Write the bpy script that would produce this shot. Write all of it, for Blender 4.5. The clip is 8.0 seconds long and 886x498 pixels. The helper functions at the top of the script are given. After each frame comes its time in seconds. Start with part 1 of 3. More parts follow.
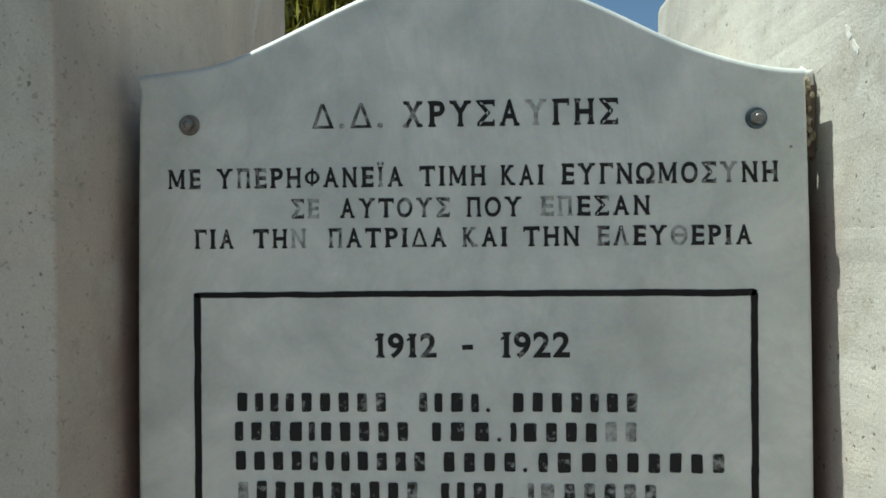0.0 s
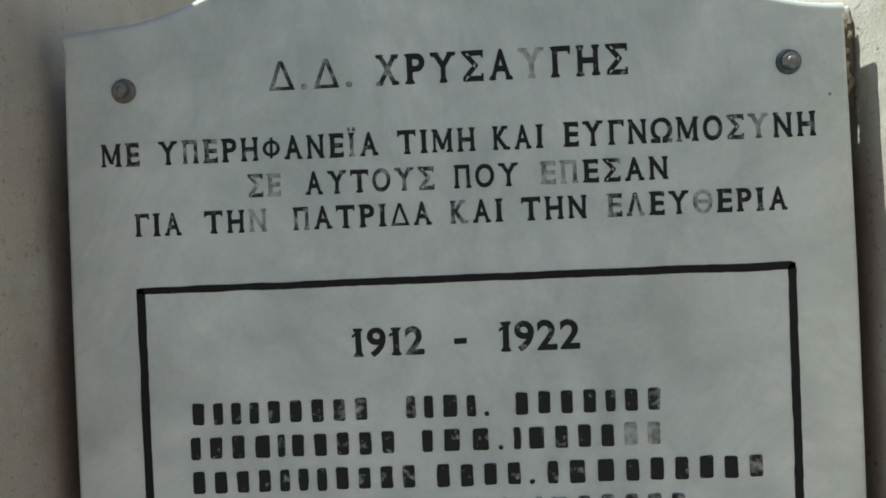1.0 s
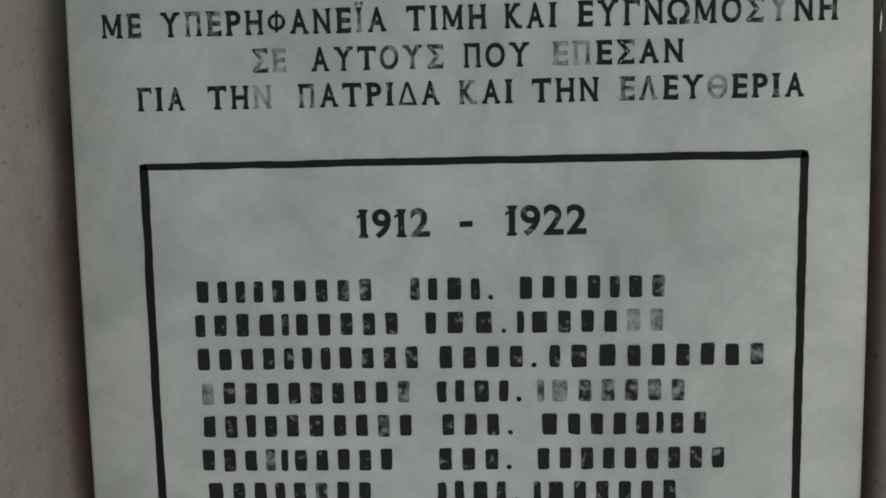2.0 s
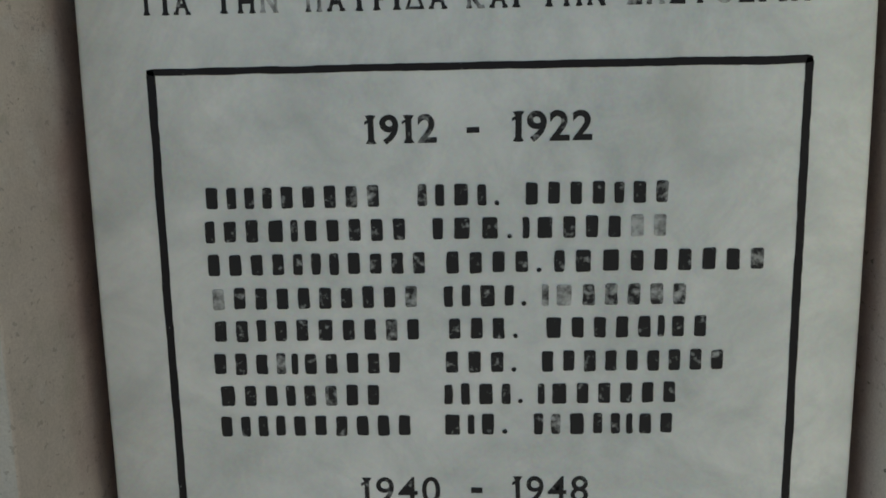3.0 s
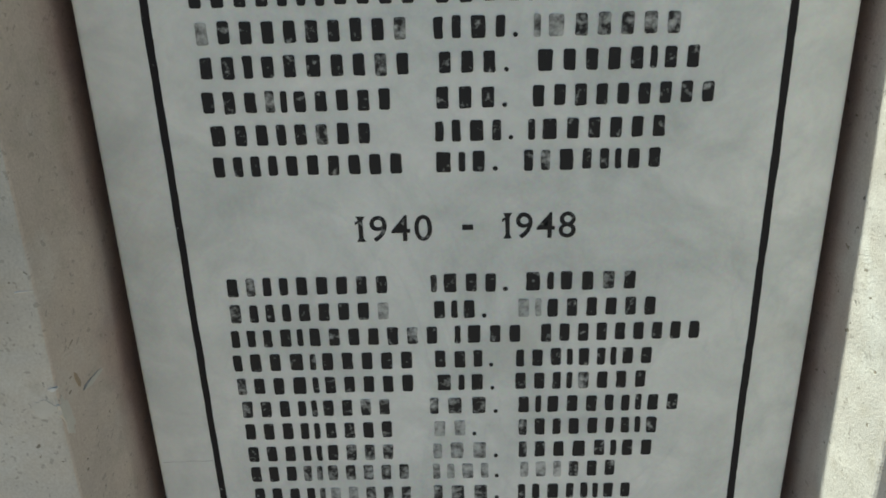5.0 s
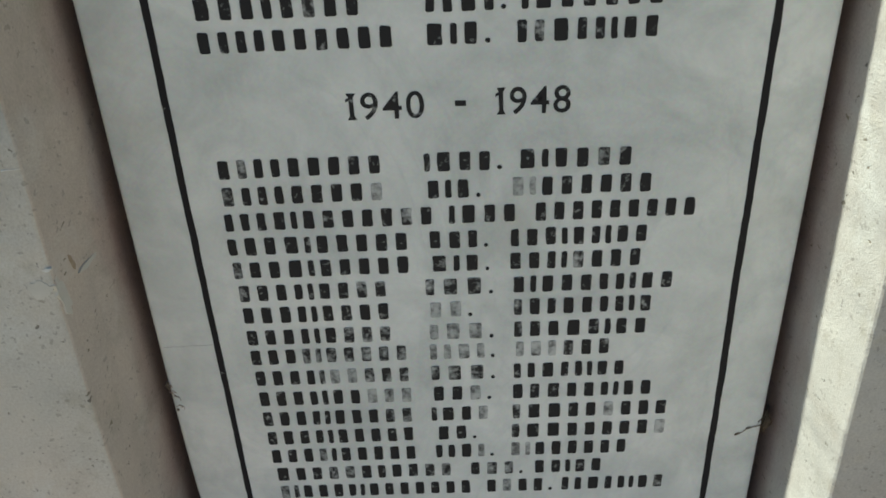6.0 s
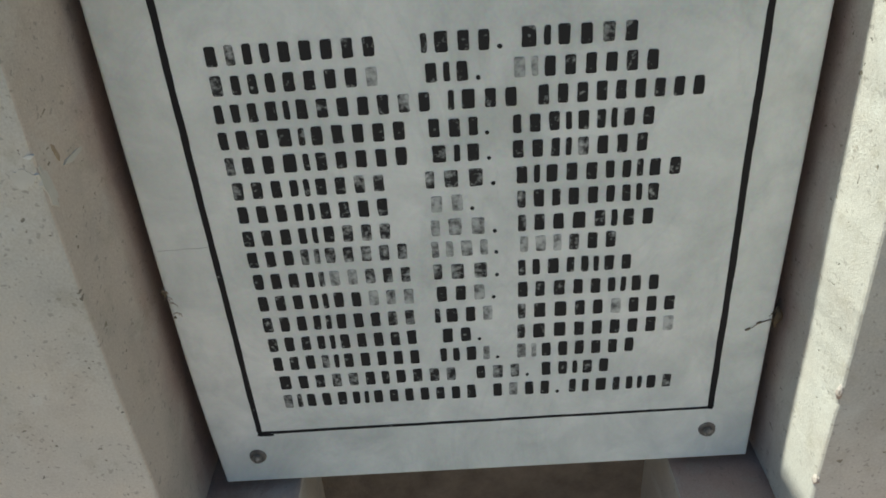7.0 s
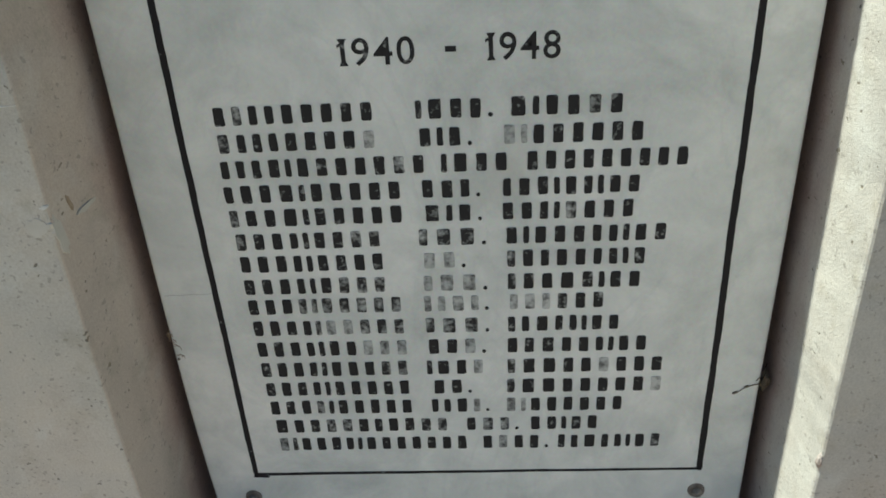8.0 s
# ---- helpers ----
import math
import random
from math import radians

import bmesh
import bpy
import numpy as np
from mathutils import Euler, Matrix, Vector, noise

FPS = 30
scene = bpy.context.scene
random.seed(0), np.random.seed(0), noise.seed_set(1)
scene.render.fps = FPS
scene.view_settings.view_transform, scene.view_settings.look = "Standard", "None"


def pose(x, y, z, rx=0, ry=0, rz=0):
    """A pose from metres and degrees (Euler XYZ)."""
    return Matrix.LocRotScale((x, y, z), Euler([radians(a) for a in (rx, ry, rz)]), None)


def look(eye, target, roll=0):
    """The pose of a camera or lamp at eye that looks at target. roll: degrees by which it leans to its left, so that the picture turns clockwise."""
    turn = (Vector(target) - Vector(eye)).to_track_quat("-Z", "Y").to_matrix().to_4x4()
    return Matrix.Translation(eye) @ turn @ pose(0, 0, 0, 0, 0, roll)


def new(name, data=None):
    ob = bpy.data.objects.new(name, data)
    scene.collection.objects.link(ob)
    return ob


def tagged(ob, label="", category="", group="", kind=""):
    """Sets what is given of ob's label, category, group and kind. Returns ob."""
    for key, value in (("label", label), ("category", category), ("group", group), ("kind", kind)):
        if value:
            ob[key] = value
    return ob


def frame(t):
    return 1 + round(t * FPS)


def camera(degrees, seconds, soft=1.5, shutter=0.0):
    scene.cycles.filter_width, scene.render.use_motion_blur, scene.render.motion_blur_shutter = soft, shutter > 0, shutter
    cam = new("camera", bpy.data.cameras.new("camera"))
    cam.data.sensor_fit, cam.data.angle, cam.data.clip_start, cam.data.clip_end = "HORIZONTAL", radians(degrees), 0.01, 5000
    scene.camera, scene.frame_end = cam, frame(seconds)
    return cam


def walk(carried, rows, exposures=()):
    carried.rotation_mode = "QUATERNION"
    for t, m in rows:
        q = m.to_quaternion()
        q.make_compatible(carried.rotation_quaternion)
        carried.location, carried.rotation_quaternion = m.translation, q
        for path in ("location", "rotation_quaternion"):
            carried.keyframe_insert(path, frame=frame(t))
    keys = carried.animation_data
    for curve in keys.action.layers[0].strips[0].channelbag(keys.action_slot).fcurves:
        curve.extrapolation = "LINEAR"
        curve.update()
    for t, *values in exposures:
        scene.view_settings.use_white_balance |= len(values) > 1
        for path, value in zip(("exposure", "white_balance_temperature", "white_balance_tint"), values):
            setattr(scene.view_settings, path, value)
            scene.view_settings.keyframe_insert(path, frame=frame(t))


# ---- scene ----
cam = camera(58.7, 8.0, soft=1.7)
PATH = [
    (0, (0.016, -0.711, 1.471), (-0.089, 1.287, 1.457), -0.5),
    (0.2, (0.023, -0.66, 1.468), (-0.111, 1.336, 1.485), -0.3),
    (0.5, (0.005, -0.622, 1.47), (-0.054, 1.376, 1.507), -2.4),
    (1, (0.009, -0.607, 1.459), (-0.055, 1.392, 1.425), -2.4),
    (1.5, (0.005, -0.604, 1.446), (-0.073, 1.392, 1.348), -2.1),
    (1.7, (0.004, -0.603, 1.432), (-0.07, 1.391, 1.291), -1.1),
    (2.8, (-0.004, -0.611, 1.402), (-0.064, 1.362, 1.085), -1.4),
    (3, (-0.008, -0.616, 1.387), (-0.062, 1.356, 1.058), -1.1),
    (3.5, (-0.008, -0.624, 1.374), (-0.05, 1.335, 0.973), -1.3),
    (4, (-0.011, -0.631, 1.355), (-0.047, 1.302, 0.843), -1.3),
    (4.5, (-0.014, -0.634, 1.333), (-0.036, 1.268, 0.714), -1.3),
    (5, (-0.013, -0.635, 1.311), (-0.04, 1.225, 0.576), -1.6),
    (5.2, (-0.017, -0.637, 1.3), (-0.041, 1.207, 0.525), -2.0),
    (6.3, (-0.007, -0.648, 1.259), (-0.039, 1.11, 0.306), -2.6),
    (6.5, (-0.007, -0.652, 1.238), (-0.034, 1.106, 0.284), -2.6),
    (7, (-0.013, -0.649, 1.216), (-0.05, 1.067, 0.189), -4.0),
    (7.5, (-0.012, -0.65, 1.18), (-0.017, 1.039, 0.108), -3.6),
    (7.7, (-0.006, -0.651, 1.205), (-0.009, 1.067, 0.181), -3.0),
    (8, (0.026, -0.666, 1.242), (-0.086, 1.098, 0.306), -3.2),
]
walk(cam, [(t, look(eye, target, roll)) for t, eye, target, roll in PATH],
     [(0, 0.33, 6440, -3), (1.5, 0.42, 6620, 0), (3.5, 0.57, 6680, -1), (5, 0.68, 6640, -1), (7, 0.73, 6690, 0), (8, 0.74, 6710, 0)])

# ---- light ----
SUN = Vector((1.0, -0.096, -2.1)).normalized()      # the way the sunlight goes
sun = new("sun", bpy.data.lights.new("sun", "SUN"))
sun.data.energy, sun.data.angle, sun.data.color = 5.0, radians(0.55), (0.985, 1.0, 0.95)
sun.matrix_world = look((0, 0, 6), Vector((0, 0, 6)) + SUN)
world = bpy.data.worlds.new("sky")
scene.world = world
world.use_nodes = True
sky = world.node_tree.nodes.new("ShaderNodeTexSky")
sky.sky_type, sky.sun_disc = "NISHITA", False
sky.dust_density, sky.ozone_density, sky.air_density = 0.05, 4.0, 1.0
sky.sun_elevation, sky.sun_rotation = math.asin(-SUN.z), math.atan2(-SUN.x, -SUN.y)
background = world.node_tree.nodes["Background"]
background.inputs["Strength"].default_value = 0.0667
world.node_tree.links.new(sky.outputs["Color"], background.inputs["Color"])


# ---- materials ----
class Mat:
    """A node material with a Principled shader and short ways to wire it."""

    def __init__(self, name, rough=0.8, metal=0.0):
        self.mat = bpy.data.materials.new(name)
        self.mat.use_nodes = True
        self.tree = self.mat.node_tree
        self.bsdf = self.tree.nodes["Principled BSDF"]
        self.bsdf.inputs["Roughness"].default_value = rough
        self.bsdf.inputs["Metallic"].default_value = metal
        self.where = self.node("ShaderNodeTexCoord").outputs["Object"]

    def node(self, kind, **sets):
        n = self.tree.nodes.new(kind)
        for key, value in sets.items():
            n.inputs[key].default_value = value
        return n

    def link(self, a, b):
        self.tree.links.new(a, b)

    def stretched(self, scale):
        n = self.node("ShaderNodeMapping", Scale=scale)
        self.link(self.where, n.inputs["Vector"])
        return n.outputs["Vector"]

    def noise(self, scale, detail=4.0, rough=0.55, distortion=0.0, vector=None):
        n = self.node("ShaderNodeTexNoise", Scale=scale, Detail=detail, Roughness=rough, Distortion=distortion)
        self.link(vector or self.where, n.inputs["Vector"])
        return n.outputs["Fac"]

    def spots(self, scale, vector=None, spread=1.0):
        n = self.node("ShaderNodeTexVoronoi", Scale=scale, Randomness=spread)
        self.link(vector or self.where, n.inputs["Vector"])
        return n.outputs["Distance"], n.outputs["Color"]

    def ramp(self, fac, *stops):
        n = self.node("ShaderNodeValToRGB")
        e = n.color_ramp.elements
        while len(e) < len(stops):
            e.new(0.5)
        for el, (p, c) in zip(e, stops):
            el.position = p
            el.color = (*c, 1) if isinstance(c, tuple) else (c, c, c, 1)
        self.link(fac, n.inputs["Fac"])
        return n.outputs["Color"]

    def mix(self, fac, a, b, how="MIX"):
        n = self.node("ShaderNodeMix")
        n.data_type, n.blend_type = "RGBA", how
        for socket, value in ((n.inputs[0], fac), (n.inputs[6], a), (n.inputs[7], b)):
            if isinstance(value, (int, float)):
                socket.default_value = value if socket.type == "VALUE" else (value, value, value, 1)
            elif isinstance(value, tuple):
                socket.default_value = (*value, 1)
            else:
                self.link(value, socket)
        return n.outputs[2]

    def maths(self, how, a, b):
        n = self.node("ShaderNodeMath")
        n.operation = how
        for socket, value in zip(n.inputs, (a, b)):
            if isinstance(value, (int, float)):
                socket.default_value = value
            else:
                self.link(value, socket)
        return n.outputs[0]

    def color(self, c):
        if isinstance(c, tuple):
            self.bsdf.inputs["Base Color"].default_value = (*c, 1)
        else:
            self.link(c, self.bsdf.inputs["Base Color"])
        return self

    def rough(self, r):
        self.link(r, self.bsdf.inputs["Roughness"])
        return self

    def bump(self, height, strength=0.3, distance=0.001):
        n = self.node("ShaderNodeBump", Strength=strength, Distance=distance)
        self.link(height, n.inputs["Height"])
        before = self.bsdf.inputs["Normal"].links
        if before:
            self.link(before[0].from_socket, n.inputs["Normal"])
        self.link(n.outputs["Normal"], self.bsdf.inputs["Normal"])
        return self


def marble_color(m):
    clouds = m.ramp(m.noise(5.0, 5, 0.6, 1.2), (0.28, (0.56, 0.585, 0.575)), (0.5, (0.715, 0.73, 0.715)), (0.70, (0.82, 0.82, 0.80)))
    veins = m.ramp(m.noise(3.2, 6, 0.62, 2.5, m.stretched((1.0, 1.0, 0.55))), (0.47, 0.0), (0.5, 1.0), (0.53, 0.0))
    c = m.mix(m.maths("MULTIPLY", veins, 0.16), clouds, (0.48, 0.51, 0.51))
    crystal, tint = m.spots(420.0)
    c = m.mix(0.07, c, tint, "OVERLAY")
    warm = m.ramp(m.noise(9.0, 3, 0.5), (0.62, 0.0), (0.78, 1.0))
    c = m.mix(m.maths("MULTIPLY", warm, 0.22), c, (0.62, 0.57, 0.47))
    blots = m.ramp(m.noise(17.0, 4, 0.6, 0.8), (0.36, (0.90, 0.91, 0.905)), (0.64, (1.06, 1.055, 1.045)))
    return m.mix(1.0, c, blots, "MULTIPLY")


def make_marble():
    m = Mat("grey_white_marble", 0.36)
    c = marble_color(m)
    dust = m.ramp(m.noise(38.0, 4, 0.65), (0.60, 0.0), (0.78, 1.0))
    m.color(m.mix(m.maths("MULTIPLY", dust, 0.14), c, (0.40, 0.39, 0.37)))
    m.rough(m.ramp(m.noise(24.0, 4), (0.3, 0.30), (0.7, 0.48)))
    return m.bump(m.noise(160.0, 3), 0.08, 0.0006).mat


def make_paint(name, low, high, ink):
    """Black paint in carved letters; between low and high of the noise it has come off."""
    m = Mat(name, 0.7)
    m.bsdf.inputs["Specular IOR Level"].default_value = 0.22
    wear = m.maths("ADD", m.maths("MULTIPLY", m.noise(240.0, 4, 0.6), 0.4), m.maths("MULTIPLY", m.noise(75.0, 2), 0.6))
    gone = m.ramp(wear, (low, 0.0), (high, 1.0))
    groove = m.mix(0.45, marble_color(m), (0.26, 0.26, 0.255))
    m.color(m.mix(gone, ink, groove))
    return m.bump(m.noise(300.0, 3), 0.25, 0.0006).mat


def make_render(name, light, dark, warm, pits=1.0, primer_shade=False):
    """Off-white cement render with clouds, grains and small dark pits."""
    m = Mat(name, 0.88)
    c = m.ramp(m.noise(4.2, 6, 0.6, 0.4), (0.3, dark), (0.55, light), (0.75, warm))
    c = m.mix(m.maths("MULTIPLY", m.ramp(m.noise(13.0, 5, 0.65), (0.48, 0.0), (0.70, 1.0)), 0.55), c, (0.44, 0.385, 0.33))
    c = m.mix(m.maths("MULTIPLY", m.ramp(m.noise(6.5, 5, 0.6, 1.0), (0.56, 0.0), (0.66, 1.0)), 0.45), c, (0.64, 0.635, 0.59))
    c = m.mix(m.maths("MULTIPLY", m.ramp(m.noise(26.0, 4, 0.6), (0.58, 0.0), (0.72, 1.0)), 0.35), c, (0.36, 0.34, 0.25))
    if primer_shade:      # maroon primer plus painted shade, cloudy strokes from plaque's joint up to its shoulder
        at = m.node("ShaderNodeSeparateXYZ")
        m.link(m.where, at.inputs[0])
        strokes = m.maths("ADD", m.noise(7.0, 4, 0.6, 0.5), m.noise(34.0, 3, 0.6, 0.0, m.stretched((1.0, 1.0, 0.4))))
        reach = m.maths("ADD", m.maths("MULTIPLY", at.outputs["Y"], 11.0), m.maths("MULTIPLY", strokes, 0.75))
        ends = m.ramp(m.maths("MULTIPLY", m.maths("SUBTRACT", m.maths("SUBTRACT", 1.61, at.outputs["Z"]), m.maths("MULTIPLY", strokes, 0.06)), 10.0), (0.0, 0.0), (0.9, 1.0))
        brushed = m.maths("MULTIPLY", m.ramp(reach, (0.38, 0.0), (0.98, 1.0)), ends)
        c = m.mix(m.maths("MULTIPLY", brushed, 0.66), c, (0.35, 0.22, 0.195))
    grain = m.noise(420.0, 4, 0.7)
    c = m.mix(0.16, c, m.ramp(grain, (0.3, 0.1), (0.7, 0.9)), "OVERLAY")
    warp = m.node("ShaderNodeTexNoise", Scale=150.0, Detail=3.0)
    m.link(m.where, warp.inputs["Vector"])
    shift = m.node("ShaderNodeVectorMath")
    shift.operation = "MULTIPLY_ADD"
    m.link(warp.outputs["Color"], shift.inputs[0])
    shift.inputs[1].default_value = (0.011, 0.011, 0.011)
    m.link(m.stretched((1.0, 0.55, 1.0)), shift.inputs[2])
    near, pick = m.spots(125.0, shift.outputs[0])
    sep = m.node("ShaderNodeSeparateColor")
    m.link(pick, sep.inputs[0])
    size = m.ramp(sep.outputs[0], (0.78, 0.0), (1.0, 0.31 * pits))
    pit = m.ramp(m.maths("SUBTRACT", size, m.maths("ADD", near, m.maths("MULTIPLY", m.noise(330.0, 2), 0.10))), (0.0, 0.0), (0.05, 1.0))
    near2, pick2 = m.spots(230.0, shift.outputs[0])
    sep2 = m.node("ShaderNodeSeparateColor")
    m.link(pick2, sep2.inputs[0])
    fleck = m.ramp(m.maths("SUBTRACT", m.ramp(sep2.outputs[1], (0.72, 0.0), (1.0, 0.50 * pits)), near2), (0.0, 0.0), (0.08, 1.0))
    stain = m.mix(sep.outputs[1], (0.07, 0.06, 0.045), (0.21, 0.17, 0.105))
    c = m.mix(m.maths("MULTIPLY", pit, 0.75), c, stain)
    c = m.mix(m.maths("MULTIPLY", fleck, 0.4), c, (0.2, 0.17, 0.14))
    m.color(c)
    m.bump(m.maths("SUBTRACT", m.maths("ADD", m.maths("MULTIPLY", grain, 0.9), m.maths("MULTIPLY", m.noise(95.0, 4, 0.6), 0.12)), m.maths("MULTIPLY", pit, 1.2)), 0.48, 0.0022)
    return m.bump(m.noise(14.0, 3), 0.2, 0.005).mat


def make_plain(name, a, b, scale, rough, metal=0.0, bump=0.3, depth=0.001):
    m = Mat(name, rough, metal)
    n = m.noise(scale, 5, 0.65)
    m.color(m.ramp(n, (0.32, a), (0.68, b)))
    return m.bump(m.noise(scale * 3, 4), bump, depth).mat


def make_leaf():
    m = Mat("olive_leaf", 0.55)
    pick = m.node("ShaderNodeNewGeometry").outputs["Random Per Island"]
    m.color(m.ramp(pick, (0.0, (0.07, 0.075, 0.01)), (0.5, (0.22, 0.21, 0.016)), (1.0, (0.38, 0.34, 0.025))))
    m.bsdf.inputs["Transmission Weight"].default_value = 0.0
    return m.mat


MARBLE = make_marble()
INK = (0.025, 0.024, 0.0255)
PAINT = {"d": make_paint("black_letter_paint", 0.57, 0.72, INK),
         "m": make_paint("worn_letter_paint", 0.465, 0.65, (0.031, 0.030, 0.031)),
         "f": make_paint("faded_letter_paint", 0.36, 0.58, (0.07, 0.068, 0.068))}
LINE = make_paint("black_line_paint", 0.64, 0.72, (0.018, 0.016, 0.018))
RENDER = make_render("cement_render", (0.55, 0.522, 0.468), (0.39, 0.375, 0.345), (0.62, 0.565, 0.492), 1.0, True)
# beige copy of the render: warm bounced light mixed into the colour
BOUNCE = make_render("bounce_lit_render", (0.57, 0.495, 0.425), (0.42, 0.365, 0.315), (0.60, 0.51, 0.43), 1.0, True)
BASE = make_render("soil_stained_concrete", (0.42, 0.295, 0.24), (0.27, 0.185, 0.15), (0.47, 0.35, 0.285), 0.8)
SIDES = make_render("pale_base_render", (0.54, 0.465, 0.385), (0.42, 0.36, 0.30), (0.58, 0.49, 0.40), 0.8)
MORTAR = make_plain("yellowish_mortar", (0.20, 0.15, 0.09), (0.58, 0.50, 0.36), 140.0, 0.95, 0.0, 0.8, 0.004)
PLASTER = make_plain("white_plaster", (0.60, 0.58, 0.53), (0.74, 0.73, 0.69), 50.0, 0.9, 0.0, 0.5, 0.002)
BROWN = make_plain("brown_rough_render", (0.135, 0.10, 0.075), (0.235, 0.18, 0.14), 22.0, 0.95, 0.0, 0.8, 0.006)
ZINC = make_plain("dark_blue_zinc", (0.075, 0.10, 0.12), (0.16, 0.20, 0.225), 160.0, 0.4, 0.8, 0.2)
STEEL = make_plain("dull_zinc_steel", (0.20, 0.19, 0.18), (0.36, 0.34, 0.32), 180.0, 0.5, 0.75, 0.2)
RUST = make_plain("rusty_steel", (0.16, 0.135, 0.12), (0.30, 0.27, 0.24), 150.0, 0.6, 0.55, 0.3)
STEM = make_plain("dry_stem", (0.10, 0.075, 0.05), (0.20, 0.15, 0.10), 200.0, 0.9)
OLIVE = make_plain("olive_brown", (0.33, 0.245, 0.16), (0.43, 0.34, 0.25), 120.0, 0.9)
PATCH = make_plain("pale_plaster", (0.54, 0.51, 0.45), (0.63, 0.60, 0.54), 40.0, 0.9, 0.0, 0.4, 0.001)
CRACK = make_plain("crack_grey", (0.46, 0.46, 0.45), (0.60, 0.60, 0.59), 300.0, 0.8)
STAIN = make_plain("rust_stain", (0.24, 0.165, 0.125), (0.46, 0.37, 0.31), 260.0, 0.8)
GROUND = make_plain("dusty_concrete_ground", (0.20, 0.155, 0.11), (0.27, 0.215, 0.155), 3.0, 0.95, 0.0, 0.4, 0.01)
BARK = make_plain("bark", (0.09, 0.07, 0.05), (0.17, 0.13, 0.10), 14.0, 0.95, 0.0, 0.9, 0.02)
LEAF = make_leaf()


# ---- building ----
def mesh_of(name, bm, material, smooth=False):
    me = bpy.data.meshes.new(name)
    bmesh.ops.recalc_face_normals(bm, faces=bm.faces)
    bm.to_mesh(me)
    bm.free()
    me.materials.append(material)
    for p in me.polygons:
        p.use_smooth = smooth
    return me


def part(name, bm, material, parent=None, label="", smooth=False):
    ob = new(name, mesh_of(name, bm, material, smooth))
    ob.parent = parent
    return tagged(ob, label)


def box(bm, lo, hi):
    verts = bmesh.ops.create_cube(bm, size=1)["verts"]
    for v in verts:
        v.co = [a + (b - a) * (c + 0.5) for a, b, c in zip(lo, hi, v.co)]
    return verts


def bevelled(bm, width, segments=2):
    bmesh.ops.bevel(bm, geom=list(bm.edges), offset=width, segments=segments, affect="EDGES", profile=0.6)
    return bm


def extruded(points, y0, y1):
    """A solid from an outline in x and z, between two depths."""
    bm = bmesh.new()
    front = [bm.verts.new((x, y0, z)) for x, z in points]
    back = [bm.verts.new((x, y1, z)) for x, z in points]
    bm.faces.new(front)
    bm.faces.new(back[::-1])
    for i in range(len(points)):
        j = (i + 1) % len(points)
        bm.faces.new((front[i], back[i], back[j], front[j]))
    bmesh.ops.recalc_face_normals(bm, faces=bm.faces)
    return bm


def roughened(bm, size, amount, axes=(1, 1, 1)):
    for v in bm.verts:
        d = noise.noise_vector(v.co * size) + 0.5 * noise.noise_vector(v.co * size * 3.1)
        v.co += Vector([amount * a * b for a, b in zip(d, axes)])
    return bm


REVEAL, FRONT, REAR, TOP, FOOT = 0.322, -0.1105, 0.657, 1.90, 0.514

# ---- the ground and the two uprights ----
bm = bmesh.new()
bmesh.ops.create_grid(bm, x_segments=40, y_segments=40, size=400)
tagged(part("ground", bm, GROUND), "pale dusty concrete ground round the memorial", "ground", kind="structure")


